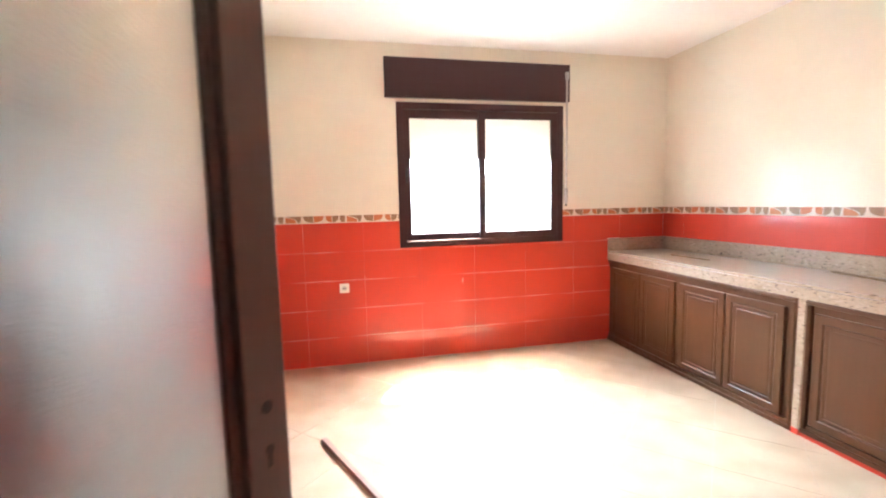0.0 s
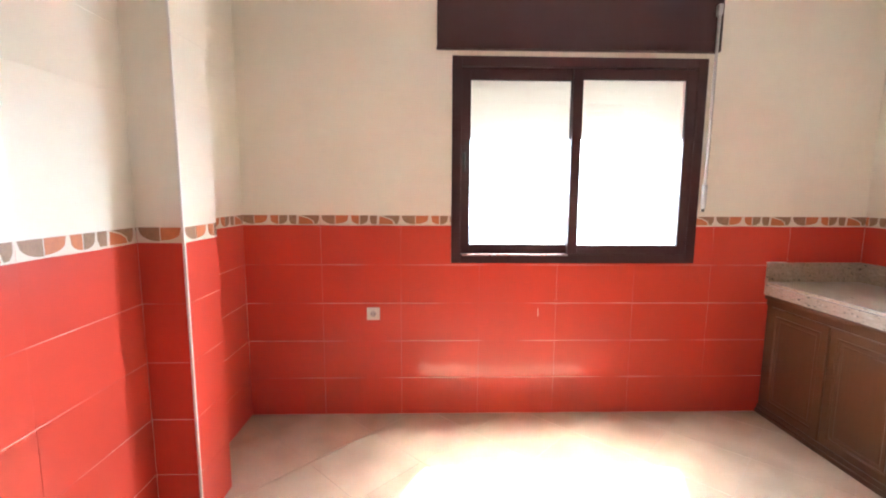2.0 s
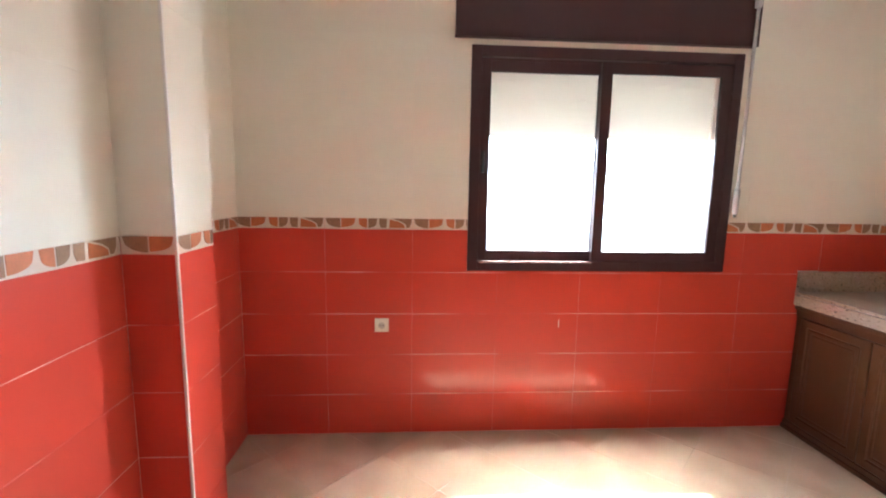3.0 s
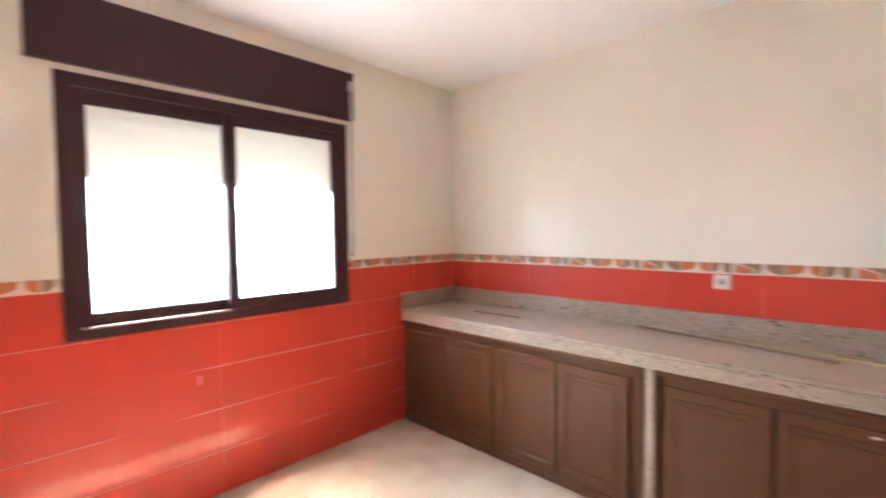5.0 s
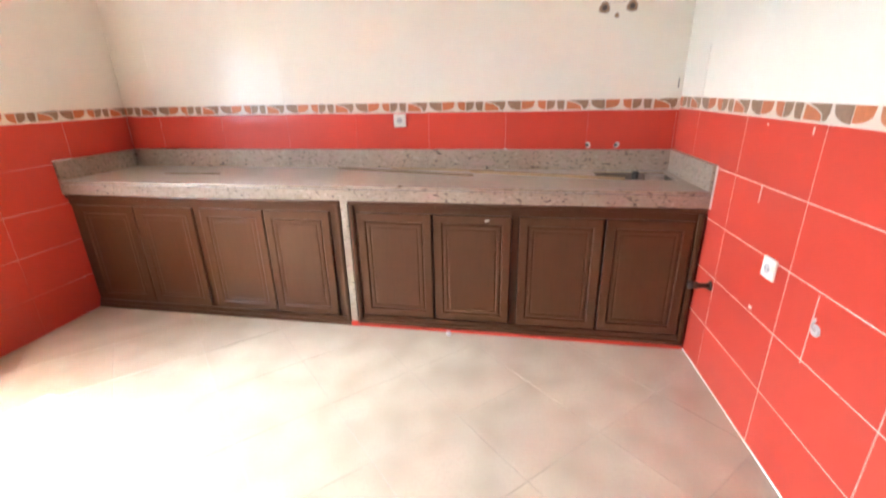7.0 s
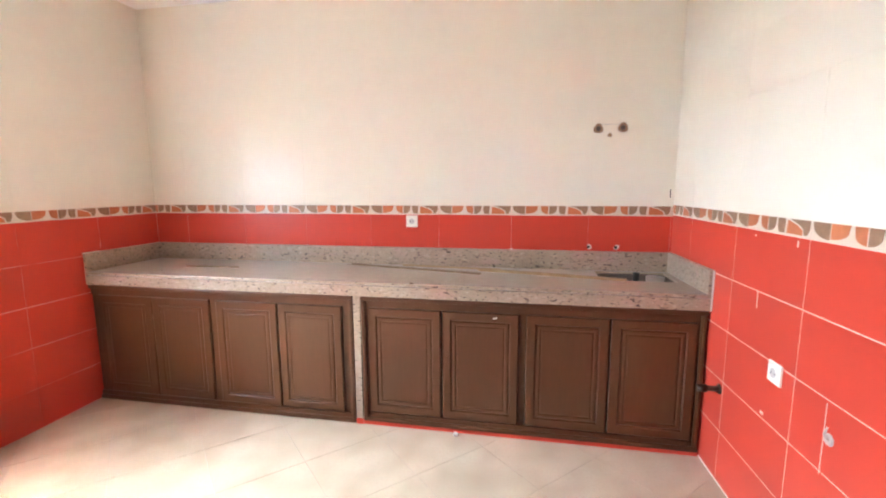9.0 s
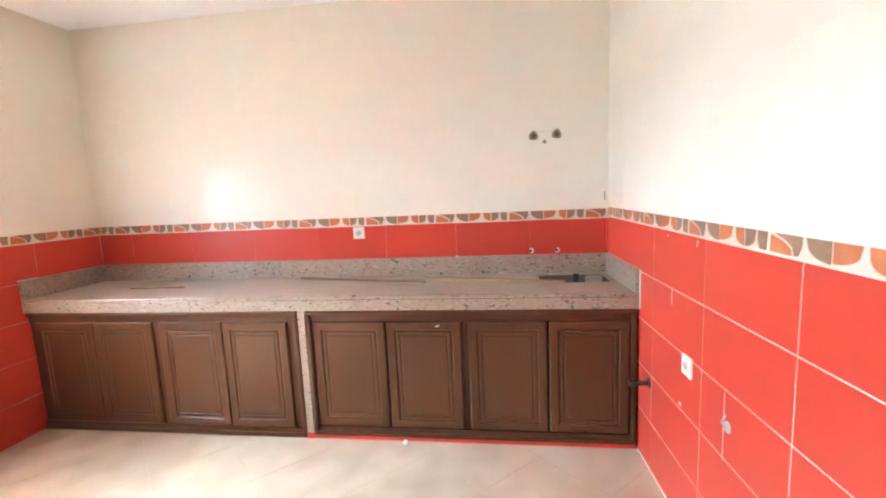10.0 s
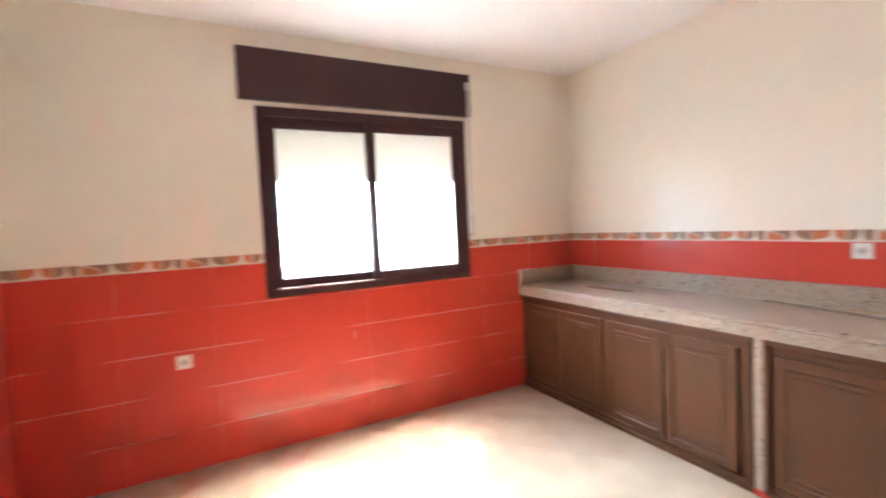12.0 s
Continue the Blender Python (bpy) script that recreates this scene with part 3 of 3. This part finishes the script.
lay(Face(wall_window, (LEFT, 0, 0), (1, 0, 0), (0, -1, 0)), -LEFT, -2.99 - LEFT, hole=(WIN[0] - LEFT, WIN[1] - LEFT, WIN[2], WIN[3]))
lay(Face(wall_counter, (0, 0, 0), (0, -1, 0), (-1, 0, 0)), -END, 0.278)
lay(Face(wall_left, (LEFT, END, 0), (0, 1, 0), (1, 0, 0)), PY0 - END, 0.31)
lay(Face(wall_left, (LEFT, PY1, 0), (0, 1, 0), (1, 0, 0)), -PY1, 0.24)
lay(Face(column, (PX0, PY0, 0), (1, 0, 0), (0, -1, 0)), PX1 - PX0, 0.0)
lay(Face(column, (PX1, PY0, 0), (0, 1, 0), (1, 0, 0)), PY1 - PY0, 0.0)
lay(Face(column, (PX1, PY1, 0), (-1, 0, 0), (0, 1, 0)), PX1 - PX0, 0.0)
lay(Face(wall_end, (0, SOUTH_Y, 0.009), SOUTH_ALONG, SOUTH_OUT), -LEFT, 0.30, gap_red=0.0040, side=1.0, hole=(-DOOR[1] - 0.075, -DOOR[0] + 0.075, -0.5, DOOR[2] + 0.075))

bm = box(B(), PX1 - 0.008, PX1 + 0.003, PY0 - 0.003, PY0 + 0.008, 0.0, TOP, 0.0035)
tagged(part("corner_trim", bm, TRIM_WHITE), "white corner bead on the tiled column edge", "trim", kind="structure")

# floor tiles on the diagonal
PITCH = 0.43
rng = random.Random(7)
c45 = math.sqrt(0.5)
for i in range(-14, 14):
    for j in range(-14, 14):
        s0, t0 = -0.494 * c45 + i * PITCH, -2.77 * c45 + j * PITCH
        g = 0.0014
        corners = [((s + t) * c45, (t - s) * c45) for s, t in ((s0 + g, t0 + g), (s0 + PITCH - g, t0 + g), (s0 + PITCH - g, t0 + PITCH - g), (s0 + g, t0 + PITCH - g))]
        poly = corners
        for axis, value, less in ((0, LEFT, False), (0, FRONT + 0.03, True), (1, END - 0.6, False), (1, 0.0, True)):
            poly = clip(poly, axis, value, less) if poly else poly
        if len(poly) < 3:
            continue
        cx, cy = sum(p[0] for p in poly) / len(poly), sum(p[1] for p in poly) / len(poly)
        key = tuple((round(x - cx, 3), round(y - cy, 3)) for x, y in poly)
        if key not in CACHE:
            bm = B()
            low = [bm.verts.new((x, y, -0.007)) for x, y in key]
            high = [bm.verts.new((x * 0.997, y * 0.997, 0.0)) for x, y in key]
            edge = [bm.verts.new((x, y, -0.0004)) for x, y in key]
            for a, b in ((low, edge), (edge, high)):
                for k in range(len(key)):
                    bm.faces.new((a[k], a[(k + 1) % len(key)], b[(k + 1) % len(key)], b[k]))
            bm.faces.new(high)
            CACHE[key] = mesh_of("floor_tile", bm, FLOOR)
        t = new("floor_tile", CACHE[key])
        t.parent = floor
        t.location = (cx, cy, rng.uniform(-0.0006, 0.0))


# ---- doorway ----
frame_ob = tagged(new("door_1"), "dark wooden door frame round an open doorway", "door frame", kind="structure")
a, b, top = DOOR
for name, x0_, x1_, z0_, z1_ in (("jamb", a - 0.07, a + 0.03, 0, top + 0.07), ("jamb", b - 0.03, b + 0.07, 0, top + 0.07), ("head", a + 0.03, b - 0.03, top - 0.03, top + 0.07)):
    part(name, skewed(box(B(), x0_, x1_, END - 0.21, END + 0.014, z0_, z1_, 0.004)), DOOR_WOOD, frame_ob)

U = Vector((0.58, 0.81, 0)).normalized()
hinge = Vector((-3.257, -3.064, 0)) - U * 0.90
leaf_pose = Matrix.Translation(hinge) @ Matrix.Rotation(math.atan2(U.y, U.x), 4, "Z")
leaf = thing("glazed_door", "dark wooden door with a tall frosted glass pane, standing open", "door", leaf_pose)
LW, LH, ST = 0.90, 2.05, 0.088
part("stile", box(B(), LW - ST, LW, -0.006, 0.040, 0.012, LH, 0.004), DOOR_WOOD, leaf)
part("stile", box(B(), 0.0, ST, -0.006, 0.040, 0.012, LH, 0.004), DOOR_WOOD, leaf)
part("rail", box(B(), ST, LW - ST, -0.005, 0.039, LH - 0.10, LH - 0.001, 0.003), DOOR_WOOD, leaf)
part("rail", box(B(), ST, LW - ST, -0.005, 0.039, 0.013, 0.20, 0.003), DOOR_WOOD, leaf)
bm = B()
for xa in (ST, LW - ST - 0.014):
    box(bm, xa, xa + 0.014, 0.012, 0.034, 0.20, LH - 0.10, 0.002)
part("bead", bm, DOOR_WOOD, leaf)
part("pane", box(B(), ST + 0.002, LW - ST - 0.002, 0.026, 0.031, 0.195, LH - 0.095), FROSTED, leaf, "frosted granular glass")
# near-black plugs on the stile, the shade of open holes painted in
for zc, r in ((1.06, 0.011), (0.985, 0.009)):
    part("lock_hole", tube(B(), (LW - 0.045, -0.0075, zc), (LW - 0.045, 0.0, zc), r), DARK, leaf)
part("lock_hole", box(B(), LW - 0.050, LW - 0.040, -0.0075, 0.0, 0.955, 0.982), DARK, leaf)
for zc in (0.25, 1.05, 1.85):
    part("hinge", tube(B(), (-0.004, 0.02, zc - 0.045), (-0.004, 0.02, zc + 0.045), 0.008), BRONZE, leaf, smooth=True)

# the leaf that leans on the wall
lean = math.atan(0.19)
lm = Matrix.Translation((-3.565, -2.80, 0.0)) @ Matrix.Rotation(-lean, 4, "Y")
loose = thing("leaning_door", "grey painted door leaf with a lever handle, leaning on the wall", "door", lm)
part("leaf", box(B(), -0.04, 0.0, 0.0, 0.80, 0.0, 1.93, 0.004), GREY_LEAF, loose)
hp = part("handle_plate", box(B(), 0.0, 0.009, 0.738, 0.778, 0.85, 1.09, 0.004), BRONZE, loose)
bm = tube(B(), (0.005, 0.758, 1.0), (0.060, 0.758, 1.0), 0.010)
tube(bm, (0.057, 0.765, 1.0), (0.052, 0.61, 0.992), 0.010, 0.008)
part("lever", bm, BRONZE, hp, smooth=True)
part("lever_tip", tube(B(), (0.056, 0.760, 1.0), (0.075, 0.790, 1.004), 0.010, 0.008), BRASS, hp, "bright brass end", smooth=True)
part("lock_cylinder", tube(B(), (0.006, 0.758, 0.893), (0.035, 0.758, 0.893), 0.017), BRONZE, hp, smooth=True)
part("key", box(B(), 0.034, 0.062, 0.754, 0.762, 0.87, 0.905, 0.002), STEEL, hp)


# ---- fittings ----
def wall_socket(m, label):
    """A square wall plate with a round recess and two holes drawn as raised discs; local z looks out of the wall."""
    s = thing("wall_socket", label, "socket", m)
    part("plate", box(B(), -0.041, 0.041, -0.041, 0.041, 0.0, 0.009, 0.003), WHITE_PLASTIC, s)
    part("insert", box(B(), -0.027, 0.027, -0.027, 0.027, 0.009, 0.012, 0.002), WHITE_PLASTIC, s)
    # raised grey and black discs paint in the shade of recess and holes
    bm = tube(B(), (0, 0, 0.0121), (0, 0, 0.0129), 0.0195, 0.0195, 24)
    part("recess", bm, GREY_PLASTIC, s)
    for dx in (-0.0095, 0.0095):
        part("pin_hole", tube(B(), (dx, 0, 0.0129), (dx, 0, 0.0137), 0.0032, 0.0032, 10), BLACK, s)
    return s


north = Face(None, (0, 0, 0), (1, 0, 0), (0, -1, 0))
east = Face(None, (0, 0, 0), (0, -1, 0), (-1, 0, 0))
south = Face(None, (0, SOUTH_Y, 0), SOUTH_ALONG, SOUTH_OUT)
wall_socket(north.at(-3.168, 0.683), "white plastic wall socket on the red tiles under the window")
wall_socket(east.at(2.086, 1.203), "white plastic wall socket above the granite upstand")
wall_socket(south.at(1.192, 0.728), "white plastic wall socket on the red tiled wall")

blank = thing("cable_outlet", "small pale cable outlet with a loose wire on red tiles", "cable outlet", south.at(1.494, 0.636))
bm = tube(B(), (0, 0, 0), (0, 0, 0.006), 0.021, 0.017, 14)
part("cap", bm, GREY_PLASTIC, blank)
bm = tube(B(), (0.004, 0, 0.004), (0.006, 0.02, 0.022), 0.004, 0.004, 8)
tube(bm, (0.006, 0.02, 0.022), (0.004, 0.045, 0.012), 0.004, 0.003, 8)
part("wire", bm, GREY_PLASTIC, blank, smooth=True)

for u, z, r in ((3.315, 1.803, 0.030), (3.463, 1.806, 0.030), (3.385, 1.762, 0.013)):
    o = thing("pipe_outlet", "brown capped water pipe outlet in the cream tiles", "pipe outlet", east.at(u, z), group="water outlets over the sink")
    bm = B()
    for k in range(18):
        a = 2 * math.pi * k / 18
        rr = r * (1 + 0.10 * math.sin(3 * a + u) + 0.06 * math.sin(7 * a))
        bm.verts.new((rr * math.cos(a), rr * math.sin(a), 0.0016))
    f = bm.faces.new(bm.verts[:])
    e = bmesh.ops.extrude_face_region(bm, geom=[f])
    bmesh.ops.translate(bm, verts=[g for g in e["geom"] if isinstance(g, bmesh.types.BMVert)], vec=(0, 0, -0.0016))
    part("broken_edge", bm, RIND, o)
    part("cap", tube(B(), (0, 0, 0.0), (0, 0, 0.006), r * 0.55, r * 0.5, 14), BRONZE if r > 0.02 else LATH, o)

for u in (3.285, 3.456):
    o = thing("pipe_hole", "open pipe hole with a white plaster rim in the red tiles", "pipe hole", east.at(u, 1.045), group="pipe holes over the upstand")
    bm = B()
    for k in range(16):
        a = 2 * math.pi * k / 16
        rr = 0.017 * (1 + 0.16 * math.sin(2 * a + u * 9) + 0.10 * math.sin(5 * a + u))
        bm.verts.new((rr * math.cos(a) + 0.003, rr * math.sin(a) * 0.9, 0.005))
    f = bm.faces.new(bm.verts[:])
    e = bmesh.ops.extrude_face_region(bm, geom=[f])
    bmesh.ops.translate(bm, verts=[g for g in e["geom"] if isinstance(g, bmesh.types.BMVert)], vec=(0, 0, -0.006))
    part("rim", bm, RUBBLE, o)
    # raised near-black disc, the shade of the bore put into its colour
    part("bore", tube(B(), (-0.002, 0, 0.001), (-0.002, 0, 0.0062), 0.0105, 0.0105, 14), DARK, o)

pipe = thing("pipe_stub", "dark metal water pipe stub coming out of the wall", "pipe", south.at(0.772, 0.463))
part("pipe", tube(B(), (0, 0, 0.0), (0, 0, 0.085), 0.013, 0.013), BRONZE, pipe, smooth=True)
part("collar", tube(B(), (0, 0, 0.06), (0, 0, 0.10), 0.019, 0.018), BRONZE, pipe, smooth=True)
part("wall_flange", tube(B(), (0, 0, 0.0), (0, 0, 0.006), 0.026, 0.022), BRONZE, pipe)

# pale scratches and filler on the tiles
for face, u, z0, z1, w in ((north, -2.105, 0.665, 0.715, 0.004), (south, 1.018, 0.938, 1.010, 0.005), (south, 1.468, 0.498, 0.748, 0.0028), (south, 0.963, 1.232, 1.240, 0.007), (south, 1.238, 1.222, 1.247, 0.006), (south, 1.125, 0.524, 0.538, 0.022)):
    m = part("filler_mark", box(B(), -w / 2, w / 2, (z0 - z1) / 2, (z1 - z0) / 2, 0.0, 0.0008), RUBBLE)
    m.matrix_world = face.at(u, (z0 + z1) / 2)
    tagged(m, "short white filler mark on a red tile", "filler mark", group="filler marks on the tiles")

m = part("crack", box(B(), -0.0025, 0.0025, -0.028, 0.028, 0.0, 0.0006), DARK)
m.matrix_world = east.at(3.765, 1.395)
tagged(m, "short dark crack in the cream tiles at the corner", "crack")
m = part("pencil_line", box(B(), -0.055, 0.055, -0.0015, 0.0015, 0.0, 0.0005), GREY_PLASTIC)
m.matrix_world = east.at(3.389, 1.828)
tagged(m, "thin grey level line drawn between two pipe outlets", "pencil line")

# loose things
def stick(name, a, b, w, h, mat, label, category):
    a, b = Vector(a), Vector(b)
    m = Matrix.Translation((a + b) / 2) @ Matrix.Rotation(math.atan2(b.y - a.y, b.x - a.x), 4, "Z")
    ln = (b - a).length
    ob = part(name, box(B(), -ln / 2, ln / 2, -w / 2, w / 2, 0, h, min(w, h) * 0.12), mat)
    ob.matrix_world = m
    return tagged(ob, label, category)


stick("batten", (-3.316, -1.272, 0.0), (-2.95, -2.07, 0.0), 0.030, 0.022, ROD, "reddish wooden batten lying on the floor", "batten")
stick("lath", (-0.150, -2.575, SLAB_TOP + 0.001), (-0.335, -3.46, SLAB_TOP + 0.001), 0.040, 0.012, LATH, "yellow wooden lath lying on the worktop", "lath")
stick("lath", (-0.060, -2.03, SLAB_TOP + 0.001), (-0.120, -2.72, SLAB_TOP + 0.001), 0.016, 0.010, LATH, "thin wooden lath lying on the worktop", "lath")
stick("lath", (-0.075, -1.66, SLAB_TOP + 0.001), (-0.285, -2.60, SLAB_TOP + 0.001), 0.026, 0.010, OLD_LATH, "thin weathered lath lying on the worktop", "lath")
stick("lath", (-0.330, -0.52, SLAB_TOP + 0.001), (-0.312, -0.92, SLAB_TOP + 0.001), 0.014, 0.008, OLD_LATH, "short weathered lath lying on the worktop", "lath")


def chip(loc, size, seed, mat, name, label):
    r = random.Random(seed)
    bm = B()
    bmesh.ops.create_icosphere(bm, subdivisions=2, radius=size)
    for v in bm.verts:
        v.co = Vector((v.co.x * 1.3, v.co.y, max(v.co.z * 0.6, -size * 0.3))) * r.uniform(0.75, 1.2)
    low = min(v.co.z for v in bm.verts)
    for v in bm.verts:
        v.co.z -= low
    ob = part(name, bm, mat)
    ob.location = loc
    return tagged(ob, label, "rubble")


chip((-0.635, -2.495, 0.0), 0.017, 1, RUBBLE, "plaster_chip", "white plaster chip on the floor by the cabinet")
chip((-0.012, -2.78, 1.018), 0.009, 4, RUBBLE, "plaster_lump", "tiny white plaster lump on the granite upstand")
bm = box(B(), FRONT - 0.0145, FRONT - 0.0095, -2.729, -2.703, 0.708, 0.716, 0.001)
bmesh.ops.rotate(bm, verts=bm.verts[:], cent=(FRONT, -2.716, 0.712), matrix=Matrix.Rotation(radians(-16), 3, "X"))
tagged(part("paper_sticker", bm, RUBBLE), "scrap of white sticker on a cabinet door", "sticker")
